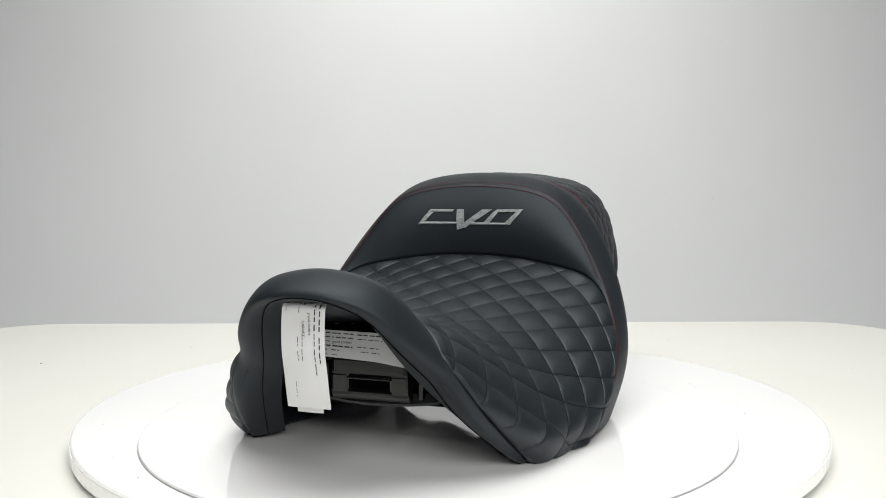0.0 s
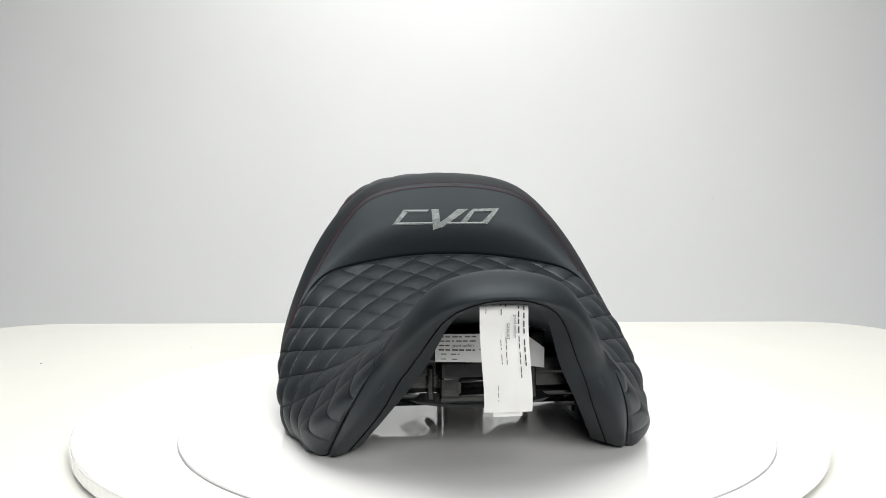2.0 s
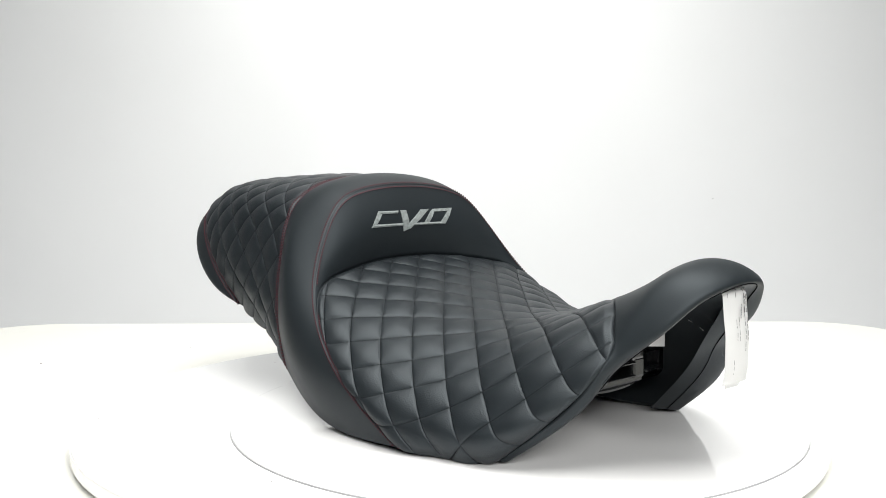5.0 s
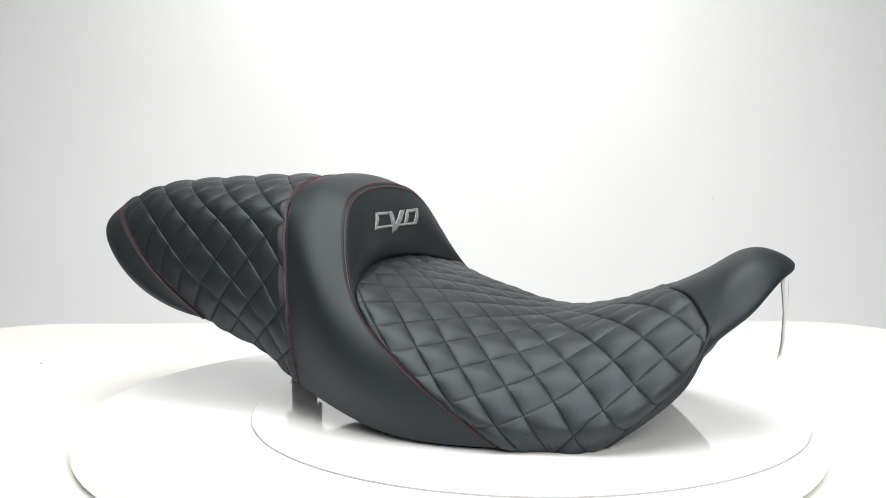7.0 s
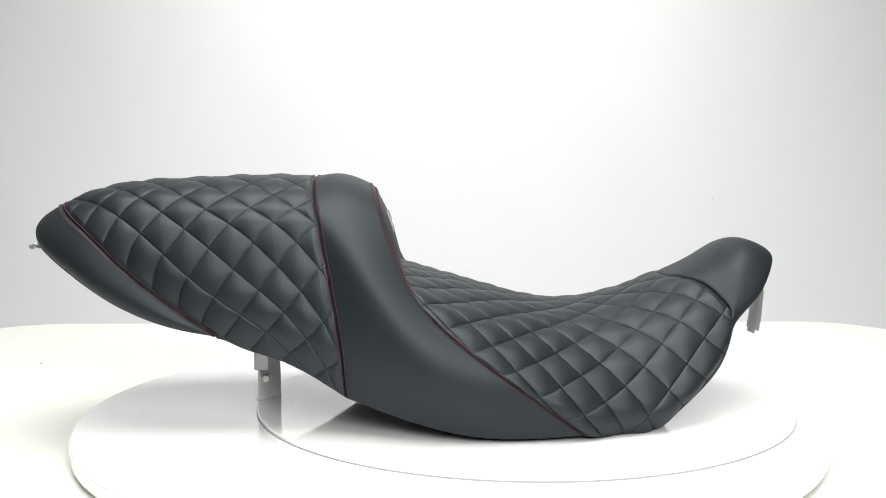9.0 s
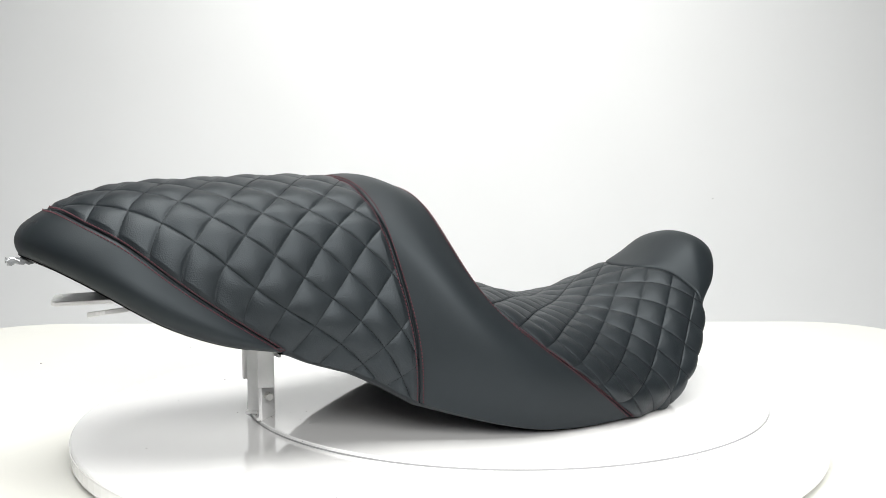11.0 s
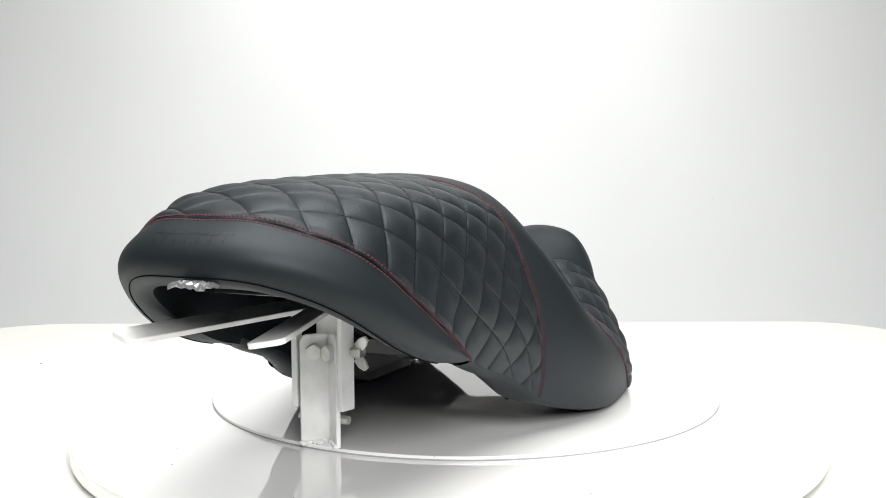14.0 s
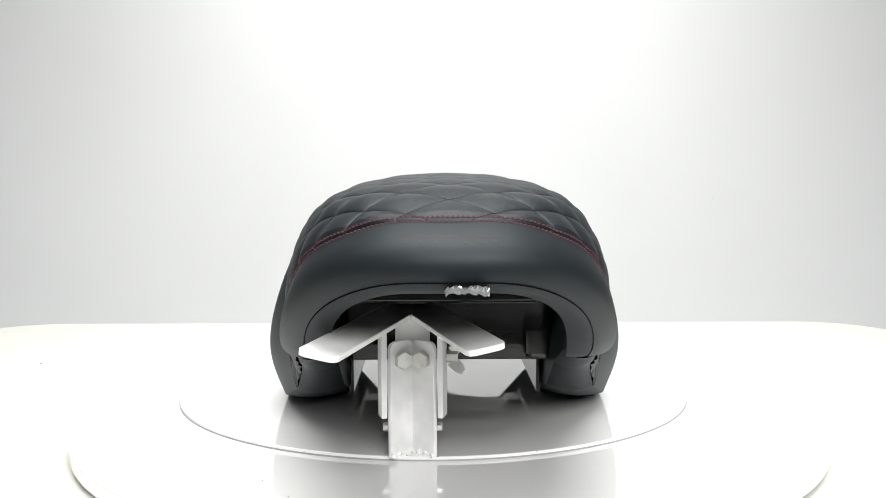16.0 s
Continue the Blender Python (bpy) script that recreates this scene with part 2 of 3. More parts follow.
def loft(stations, nu, nv):
    """The grid (nu + 1, 2 nv + 1, 3) of a panel through its cross-lines."""
    L = np.array([cross_line(s, nv) for s in stations])
    out = np.empty((nu + 1, L.shape[1], 3))
    tq = np.linspace(0, 1, nu + 1)
    for j in range(L.shape[1]):
        c = np.linalg.norm(np.diff(L[:, j], axis=0), axis=1) + 2e-3
        t = np.concatenate([[0], np.cumsum(c)])
        out[:, j] = spline(t / t[-1], L[:, j], tq)
    return out


def normals(G):
    n = np.cross(np.gradient(G, axis=1), np.gradient(G, axis=0))
    n /= np.linalg.norm(n, axis=2, keepdims=True) + 1e-12
    return n


def arcs(G):
    """Lengths along the panel (from its first line) and across it (from the middle)."""
    a = np.concatenate([np.zeros((1, G.shape[1])), np.cumsum(np.linalg.norm(np.diff(G, axis=0), axis=2), axis=0)])
    b = np.concatenate([np.zeros((G.shape[0], 1)), np.cumsum(np.linalg.norm(np.diff(G, axis=1), axis=2), axis=1)], axis=1)
    return a, b - b[:, G.shape[1] // 2][:, None]


def tuck(G, depth=0.0012, reach=0.0024, first=True, last=True):
    """Rounds a panel's two ends down into the seams."""
    a, _ = arcs(G)
    n, total = normals(G), a[-1][None]
    d = np.full_like(a, 1.0)
    if first:
        d = np.minimum(d, a)
    if last:
        d = np.minimum(d, total - a)
    w = np.clip(1 - d / reach, 0, 1) ** 2
    w *= np.clip(total / 0.012, 0, 1)
    return G - n * (w * depth)[..., None]


def grid_mesh(name, G, mat, parent, label=""):
    nu, nv = G.shape[:2]
    v = (G + (X0, 0, 0)).reshape(-1, 3)
    f = [(i * nv + j, i * nv + j + 1, (i + 1) * nv + j + 1, (i + 1) * nv + j) for i in range(nu - 1) for j in range(nv - 1)]
    return link_mesh(name, v.tolist(), f, mat, parent, label)


def quilt_phase(G, even, odd):
    """The two families of stitch lines: they run where a phase is a whole number. even, odd: how the sheet was stretched over the foam."""
    u = np.linspace(0, 1, G.shape[0])[:, None]
    w = np.linspace(-1, 1, G.shape[1])[None]
    w2 = w * w
    E = even[0] + even[1] * u + even[2] * u * u + even[3] * w2 + even[4] * u * w2 + even[5] * u * u * w2
    O = w * (odd[0] + odd[1] * u + odd[2] * w2 + odd[3] * u * u + odd[4] * u * w2)
    return -(E - O), -(E + O)


def quilt_phase_flat(G, even, odd):
    """The same for the rider's panel, by the place along the seat and the girth out from the middle."""
    d = np.diff(G, axis=1)
    g = np.concatenate([np.zeros((G.shape[0], 1)), np.cumsum(np.hypot(d[..., 0], d[..., 2]), axis=1)], axis=1)
    g = g - g[:, G.shape[1] // 2][:, None]
    y = G[..., 1]
    E = even[0] + even[1] * y + even[2] * g * g + even[3] * y * y + even[4] * g + even[5] * g * y
    O = g * (odd[0] + odd[1] * y + odd[2] * g * g) + odd[3]
    return -(E - O), -(E + O)


def quilted(G, p, q, height):
    a, _ = arcs(G)
    n = normals(G)
    edge = np.clip(np.minimum(a, a[-1][None] - a) / 0.008, 0, 1)
    sp, sq = np.abs(np.sin(np.pi * p)), np.abs(np.sin(np.pi * q))
    low = np.minimum(sp, sq)
    puff = 0.74 * (sp * sq) ** 0.70 + 0.26 * (1 - np.exp(-low / 0.040))
    return G + n * ((puff * (0.12 + 0.88 * edge) - 0.22) * height)[..., None]


def contours(G, p):
    """The curves on the panel along which a phase is whole, one list of points each."""
    curves = []
    for k in range(int(math.ceil(p.min())), int(math.floor(p.max())) + 1):
        pts = []
        for j in range(G.shape[1]):
            col = p[:, j]
            if col[0] <= k <= col[-1]:
                i = min(int(np.searchsorted(col, k)), len(col) - 1)
                i = max(i, 1)
                w = (k - col[i - 1]) / max(col[i] - col[i - 1], 1e-9)
                pts.append(G[i - 1, j] * (1 - w) + G[i, j] * w)
            elif pts:
                curves.append(np.array(pts))
                pts = []
        if pts:
            curves.append(np.array(pts))
    return [c for c in curves if len(c) > 3]


def dashes(curves, pitch, length, width, lift):
    """Short thread stitches along curves; each is a small raised ridge."""
    V, F = [], []
    for c in curves:
        s = np.concatenate([[0], np.cumsum(np.linalg.norm(np.diff(c, axis=0), axis=1))])
        for s0 in np.arange(pitch * 0.3, s[-1] - length, pitch):
            p0 = np.array([np.interp(s0, s, c[:, k]) for k in range(3)])
            p1 = np.array([np.interp(s0 + length, s, c[:, k]) for k in range(3)])
            t = (p1 - p0) / (np.linalg.norm(p1 - p0) + 1e-12)
            out = p0 - (0, 0.9 * p0[1], 0.06)
            up = out - t * (out @ t)
            up /= np.linalg.norm(up) + 1e-12
            side = np.cross(t, up) * width
            p0, p1 = p0 - up * 0.0004, p1 - up * 0.0004
            b = len(V)
            V += [p0 - side, p0 + side, p1 + side, p1 - side, (p0 * .75 + p1 * .25) + up * lift, (p0 * .25 + p1 * .75) + up * lift]
            F += [(b, b + 1, b + 4), (b + 1, b + 2, b + 5, b + 4), (b + 2, b + 3, b + 5), (b + 3, b, b + 4, b + 5)]
    return [tuple(v + (X0, 0, 0)) for v in V], F


def proud(G, h=0.0003):
    """A panel's grid lifted along its normals."""
    return G + normals(G) * h


def offset_curves(G, d, end, least=0.02, only=None):
    """Curves on a panel that keep the distance d from its first (end=0) or last (end=1) line, where the panel is wide enough."""
    a, _ = arcs(G)
    runs, pts = [], []
    for j in range(G.shape[1]):
        total = a[-1, j]
        w = abs(2 * j / (G.shape[1] - 1) - 1)
        if total > least and (only is None or only[0] <= w <= only[1]):
            at = total - d if end else d
            pts.append([np.interp(at, a[:, j], G[:, j, k]) for k in range(3)])
        elif pts:
            runs.append(np.array(pts))
            pts = []
    if pts:
        runs.append(np.array(pts))
    return [r for r in runs if len(r) > 3]


def inset(half, t):
    """A cross-line moved inwards by t."""
    h = np.array(half, float)
    g = np.gradient(h, axis=0)
    n = np.stack([g[:, 2], 0 * g[:, 0], -g[:, 0]], 1)
    n /= np.linalg.norm(n, axis=1, keepdims=True) + 1e-12
    n[0], n[-1] = (0, 0, -1), (-1, 0, 0.1)
    r = h + n * t
    r[:, 0] = np.maximum(r[:, 0], 0)
    return [tuple(p) for p in r]


seat = tagged(new("motorcycle_seat"), "black quilted two-up motorcycle seat with red seam stitching", "motorcycle seat")
NV = 250
nose = tuck(loft([LIP, CREST, RIDGE, NOSE_MID, NOSE_SEAM], 72, NV), first=False)
rider0 = loft([NOSE_SEAM, RIDER_A, RIDER_B, RIDER_C, CREASE], 300, NV)
bolster0 = loft([CREASE, BOLSTER, BAND_SEAM], 48, NV)
band0 = loft([BAND_SEAM, BAND, REAR_SEAM], 80, NV)
passenger0 = loft([REAR_SEAM, PASS_A, PASS_B, PASS_C, TAIL_SEAM], 270, NV)
tail0 = loft([TAIL_SEAM, TAIL, TAIL_LOW, TAIL_LIP], 64, NV)
bolster, band, tail = tuck(bolster0), tuck(band0), tuck(tail0, last=False)
rp, rq = quilt_phase_flat(rider0, (-2.678, -24.355, 3.678, -4.537, 1.054, 3.866), (25.024, -2.77, -64.137, -0.028))
pp, pq = quilt_phase(passenger0, (4.385, -6.104, -0.07, 0.765, 1.589, 1.787), (5.268, 1.192, 0.495, -2.527, -0.154))
rider = tuck(quilted(rider0, rp, rq, 0.0036))
passenger = tuck(quilted(passenger0, pp, pq, 0.0036))
nose_cover = grid_mesh("nose_cover", nose, VINYL_SMOOTH, seat, "smooth black vinyl nose cover")
rider_panel = grid_mesh("rider_panel", rider, VINYL_GRAIN, seat, "diamond-quilted grained black vinyl")
bolster_panel = grid_mesh("bolster_panel", bolster, VINYL_SMOOTH, seat, "smooth black vinyl backrest panel")
band_panel = grid_mesh("side_band", band, VINYL_SMOOTH, seat, "smooth black vinyl band")
passenger_panel = grid_mesh("passenger_panel", passenger, VINYL_GRAIN, seat, "diamond-quilted grained black vinyl")
tail_panel = grid_mesh("tail_cover", tail, VINYL_SMOOTH, seat, "smooth black vinyl tail cover")

# padding under the seams, the lining of the hollow underside and the rolled lower edge
core = np.concatenate([loft([NOSE_SEAM, RIDER_A, RIDER_B, RIDER_C, CREASE], 60, 48), loft([CREASE, BOLSTER, BAND_SEAM], 12, 48)[1:],
                       loft([BAND_SEAM, BAND, REAR_SEAM], 20, 48)[1:], loft([REAR_SEAM, PASS_A, PASS_B, PASS_C, TAIL_SEAM], 50, 48)[1:],
                       loft([TAIL_SEAM, TAIL, TAIL_LOW, TAIL_LIP], 16, 48)[1:]])
core_n = normals(core)
grid_mesh("foam_core", core - core_n * 0.0024, VINYL_SMOOTH, seat)
T = 0.024


def under(half, t, foot):
    """The lining under a cross-line: close under the top, then down the thick padded side to its foot."""
    r = [list(p) for p in inset(half, t)]
    h = np.array(half, float)
    r[4][0] = min(r[4][0], foot + 0.012)
    r[5][0] = min(r[5][0], foot + 0.003)
    r[6] = [foot, h[6][1], h[6][2] + 0.003]
    return [tuple(p) for p in r]


inner_lines = [LIP, inset(NOSE_SEAM, 0.012), under(RIDER_A, 0.014, 0.122), under(RIDER_B, T, 0.112), under(RIDER_C, T, 0.104), under(CREASE, T, 0.101),
               under(BAND, T, 0.099), under(REAR_SEAM, 0.030, 0.097), under(PASS_A, 0.030, 0.096), under(PASS_B, 0.030, 0.096), under(TAIL_SEAM, 0.030, 0.097), TAIL_LIP]
inner = np.concatenate([np.linspace(cross_line(p, 40), cross_line(q, 40), 7)[(0 if i == 0 else 1):] for i, (p, q) in enumerate(zip(inner_lines, inner_lines[1:]))])
grid_mesh("underside_lining", inner[:, ::-1], VINYL_SMOOTH, seat, "black vinyl turned under the seat")


def edge_strip(side):
    """The rolled lower edge between the cover and the lining, on one side."""
    j = 0 if side < 0 else -1
    outer = np.concatenate([g[:, j] for g in (nose, rider0, band0, passenger0, tail0)])

    def along(c, ys):
        y = np.maximum.accumulate(c[:, 1] + 1e-6 * np.arange(len(c)))
        return np.stack([np.interp(ys, y, c[:, k]) for k in range(3)], 1)
    ys = np.linspace(-0.1815, 0.2242, 180)
    A, B = along(outer, ys), along(inner[:, j], ys)
    rows = []
    for k in range(11):
        w = k / 10
        r = A * (1 - w) + B * w
        r[:, 2] -= 0.006 * math.sin(math.pi * w) ** 0.7
        r[:, 2] = np.maximum(r[:, 2], 0.0004)
        rows.append(r)
    G = np.stack(rows, 1)
    grid_mesh("lower_edge", G if side > 0 else G[:, ::-1], VINYL_SMOOTH, seat)


edge_strip(-1)
edge_strip(1)

# threads
v, f = dashes(contours(proud(rider), rp) + contours(proud(rider), rq), 0.0031, 0.0025, 0.00036, 0.0006)
link_mesh("quilt_thread", v, f, BLACK_THREAD, rider_panel, "black quilting thread")["kind"] = "stuff"
v, f = dashes(contours(proud(passenger), pp) + contours(proud(passenger), pq), 0.0031, 0.0025, 0.00036, 0.0006)
link_mesh("quilt_thread", v, f, BLACK_THREAD, passenger_panel, "black quilting thread")["kind"] = "stuff"
ROW = dict(pitch=0.0033, length=0.0024, width=0.00055, lift=0.0011)
GAP = 0.0038
for grid, end, owner, only in ((band, 0, band_panel, None), (bolster, 1, bolster_panel, None), (rider, 1, rider_panel, (0.64, 1.0)),
                               (band, 1, band_panel, None), (passenger, 0, passenger_panel, None),
                               (passenger, 1, passenger_panel, None), (tail, 0, tail_panel, None)):
    v, f = dashes(offset_curves(proud(grid, 0.0005), GAP, end, 0.012, only), **ROW)
    link_mesh("seam_thread", v, f, RED_THREAD, owner, "dark red seam thread")["kind"] = "stuff"


v, f = dashes(offset_curves(proud(nose), 0.016, 0, 0.022), 0.0030, 0.0030, 0.0005, 0.0007)
link_mesh("hem_thread", v, f, BLACK_THREAD, nose_cover, "black hem line under the nose edge")["kind"] = "stuff"
v, f = dashes([proud(tail)[46, 24:-24]], 0.0030, 0.0030, 0.0005, 0.0008)
link_mesh("hem_thread", v, f, BLACK_THREAD, tail_panel, "black hem line under the tail edge")["kind"] = "stuff"
PALE_THREAD = material("pale_thread", (0.45, 0.45, 0.44), 0.6)
v, f = dashes([inner[8]], 0.0135, 0.0050, 0.0004, 0.0012)
link_mesh("staple", v, f, PALE_THREAD, seat, "pale staples under the nose")["kind"] = "stuff"


def on_grid(G, x, z):
    """The along-seat place and the outward side of a panel at a given out and up."""
    k = int(np.argmin((G[..., 0] - x) ** 2 + (G[..., 2] - z) ** 2))
    i, j = np.unravel_index(k, G.shape[:2])
    i, j = min(max(i, 1), G.shape[0] - 2), min(max(j, 1), G.shape[1] - 2)
    du, dv, p = (G[i + 1, j] - G[i - 1, j]) / 2, (G[i, j + 1] - G[i, j - 1]) / 2, G[i, j]
    m = np.array([[du[0], dv[0]], [du[2], dv[2]]])
    s = np.linalg.solve(m, np.array([x - p[0], z - p[2]]))
    return p + du * s[0] + dv * s[1]


def appliques(name, G, strokes, lift, mat, owner, label, facing):
    """Flat raised strokes (four corners each, in out and up) sewn or pressed on a panel."""
    V, F, n = [], [], 8
    for quad in strokes:
        q = [np.array(c, float) for c in quad]
        b = len(V)
        for i in range(n + 1):
            for j in range(3):
                e0 = q[0] * (1 - i / n) + q[1] * i / n
                e1 = q[3] * (1 - i / n) + q[2] * i / n
                x, z = e0 * (1 - j / 2) + e1 * j / 2
                p = on_grid(G, x, z)
                crown = lift * (1.0 if j == 1 else 0.55)
                V.append((p[0] + X0, p[1] + facing * crown, p[2]))
        rim = [b + i * 3 for i in range(n + 1)] + [b + n * 3 + 1] + [b + i * 3 + 2 for i in range(n, -1, -1)] + [b + 1]
        for i in range(n):
            for j in range(2):
                F.append((b + i * 3 + j, b + i * 3 + j + 1, b + i * 3 + j + 4, b + i * 3 + j + 3))
        c = len(V)
        V += [(V[k][0], V[k][1] - facing * 2 * lift, V[k][2]) for k in rim]
        m = len(rim)
        F += [(rim[k], rim[(k + 1) % m], c + (k + 1) % m, c + k) for k in range(m)]
    me = link_mesh(name, V, F, mat, owner, label, smooth=False)
    bm = bmesh.new()
    bm.from_mesh(me.data)
    bmesh.ops.recalc_face_normals(bm, faces=bm.faces)
    bm.to_mesh(me.data)
    bm.free()


def badge_point(px, py):
    """From the badge's own drawing units (0.63 mm) to out and up on the backrest panel."""
    return ((px - 100) * 0.000635 + 0.0012, 0.2025 - (py - 70) * 0.00064)


BADGE = [((22, 72), (66, 72), (63, 76.5), (27, 76.5)), ((22, 72), (29, 76), (12, 95), (1, 98.5)), ((9, 93.5), (74, 93.5), (74, 97.5), (1, 98.5)),
         ((71, 71.5), (84, 71.5), (87, 103), (73, 107.5)), ((88, 104), (80, 99), (118, 71.5), (136, 71.5)),
         ((139, 76), (145, 71.5), (192, 70.5), (182, 75.5)), ((192, 70.5), (180, 75), (160, 94), (169, 98)),
         ((98, 94), (162, 94), (169, 98), (94, 98)), ((139, 75.5), (148, 75), (133, 94), (122, 94))]
for stroke in BADGE:
    appliques("badge_stroke", bolster0, [[badge_point(*c) for c in stroke]], 0.0016, GREY_THREAD, bolster_panel, "grey embroidered stroke", -1)
MARK_BLACK = material("polished_black_vinyl", (0.0050, 0.0066, 0.0080), 0.50, spec=0.33)
MARK = []
for k in range(7):
    x = 0.031 - k * 0.0094
    MARK.append(((x, 0.2040), (x - 0.0072, 0.2040), (x - 0.0080, 0.2020), (x - 0.0008, 0.2020)))
    MARK.append(((x - 0.001, 0.2015), (x - 0.0032, 0.2015), (x - 0.0050, 0.1965), (x - 0.0028, 0.1965)))
for k in range(0, len(MARK), 2):
    appliques("pressed_mark", tail0, MARK[k:k + 2], 0.0004, MARK_BLACK, tail_panel, "shallow pressed mark in the black vinyl", 1)


def base_pan():
    """Black plastic pan: a ribbed tray under the padding with an open front wall."""
    ys = [-0.205, 0.02, 0.12, 0.20, 0.30, 0.385]
    zs = [0.046, 0.050, 0.095, 0.137, 0.153, 0.168]
    ws = [0.088, 0.098, 0.098, 0.092, 0.088, 0.060]
    bm = bmesh.new()
    rows = []
    for y, z, w in zip(ys, zs, ws):
        rows.append([bm.verts.new((X0 + x, y, z + dz)) for x, dz in ((-w, 0.03), (-w, 0.004), (-w + 0.008, 0), (w - 0.008, 0), (w, 0.004), (w, 0.03))])
    for p, q in zip(rows, rows[1:]):
        for k in range(5):
            bm.faces.new((p[k], p[k + 1], q[k + 1], q[k]))
    bmesh.ops.solidify(bm, geom=bm.faces[:], thickness=0.003)
    pan = part("base_pan", bm, PAN_PLASTIC, seat, "glossy black plastic base pan")
    bm = bmesh.new()
    lip = []
    for k in range(25):
        x = -0.096 + 0.008 * k
        low, y = 0.0445 + 0.0085 * (x / 0.096) ** 2, -0.214 + 0.024 * (x / 0.096) ** 2
        lip.append([bm.verts.new((X0 + x, y + dy, z)) for dy, z in ((0, 0.057), (-0.002, low + 0.003), (0.001, low), (0.006, low + 0.003), (0.006, 0.057))])
    for p, q in zip(lip, lip[1:]):
        for k in range(5):
            bm.faces.new((p[k], q[k], q[(k + 1) % 5], p[(k + 1) % 5]))
    bm.faces.new(lip[0])
    bm.faces.new(lip[-1][::-1])
    part("front_lip", bm, PAN_PLASTIC, pan, "curved lower lip of the pan")
    # the fascia: a middle box with a slot, and a recessed slot in each wing
    for name, lo, hi, r in (("fascia_rail", (-0.036, -0.222, 0.070), (0.036, -0.200, 0.088), 0.004), ("fascia_rail", (-0.036, -0.219, 0.050), (0.036, -0.200, 0.058), 0.002),
                            ("fascia_post", (-0.036, -0.2215, 0.054), (-0.018, -0.200, 0.074), 0.003), ("fascia_post", (0.018, -0.2215, 0.054), (0.036, -0.200, 0.074), 0.003),
                            ("slot_lip", (-0.0195, -0.2235, 0.0565), (0.0195, -0.2205, 0.0585), 0.0008), ("slot_lip", (-0.0195, -0.2235, 0.0685), (0.0195, -0.2205, 0.0705), 0.0008),
                            ("wing_rail", (-0.086, -0.208, 0.071), (-0.036, -0.196, 0.088), 0.003), ("wing_rail", (0.036, -0.208, 0.071), (0.086, -0.196, 0.088), 0.003),
                            ("wing_rail", (-0.086, -0.207, 0.052), (-0.036, -0.196, 0.058), 0.002), ("wing_rail", (0.036, -0.207, 0.052), (0.086, -0.196, 0.058), 0.002),
                            ("front_rib", (-0.046, -0.214, 0.052), (-0.041, -0.198, 0.080), 0.0015), ("front_rib", (0.041, -0.214, 0.052), (0.046, -0.198, 0.080), 0.0015),
                            ("front_rib", (-0.088, -0.206, 0.050), (-0.080, -0.196, 0.088), 0.0015), ("front_rib", (0.080, -0.206, 0.050), (0.088, -0.196, 0.088), 0.0015)):
        bm = bmesh.new()
        box(bm, (lo[0] + X0, lo[1], lo[2]), (hi[0] + X0, hi[1], hi[2]), r)
        part(name, bm, PAN_PLASTIC, pan)
    bm = bmesh.new()
    box(bm, (-0.050 + X0, -0.232, 0.087), (0.050 + X0, -0.218, 0.1115), 0.003)
    part("front_wall", bm, PAN_PLASTIC, pan)
    bm = bmesh.new()
    box(bm, (-0.080 + X0, -0.199, 0.048), (0.080 + X0, -0.194, 0.084), 0.001)
    part("inner_wall", bm, PAN_PLASTIC, pan)
    for sx in (-1, 1):
        bm = bmesh.new()
        box(bm, (X0 + sx * 0.0935 - 0.002, -0.150, 0.022), (X0 + sx * 0.0935 + 0.002, 0.060, 0.060), 0.001)
        part("side_wall", bm, PAN_PLASTIC, pan)
    bm = bmesh.new()
    box(bm, (-0.092 + X0, 0.068, 0.058), (0.092 + X0, 0.072, 0.100), 0.001)
    part("rear_wall", bm, PAN_PLASTIC, pan)
    for y in (-0.12, -0.05, 0.06, 0.25, 0.32):
        bm = bmesh.new()
        z = float(np.interp(y, ys, zs))
        box(bm, (-0.07 + X0, y - 0.002, z - 0.006), (0.07 + X0, y + 0.002, z + 0.001), 0.0008)
        part("cross_rib", bm, PAN_PLASTIC, pan)
    for sx in (-1, 1):
        bm = bmesh.new()
        box(bm, (X0 + sx * 0.086 - 0.012, -0.164, 0.030), (X0 + sx * 0.086 + 0.012, -0.120, 0.050), 0.006, segments=3)
        part("rubber_foot", bm, PAN_PLASTIC, pan)
    bm = bmesh.new()
    box(bm, (X0 - 0.101, 0.082, 0.066), (X0 - 0.075, 0.118, 0.104), 0.006, segments=3)
    part("rubber_bumper", bm, PAN_PLASTIC, pan)


base_pan()


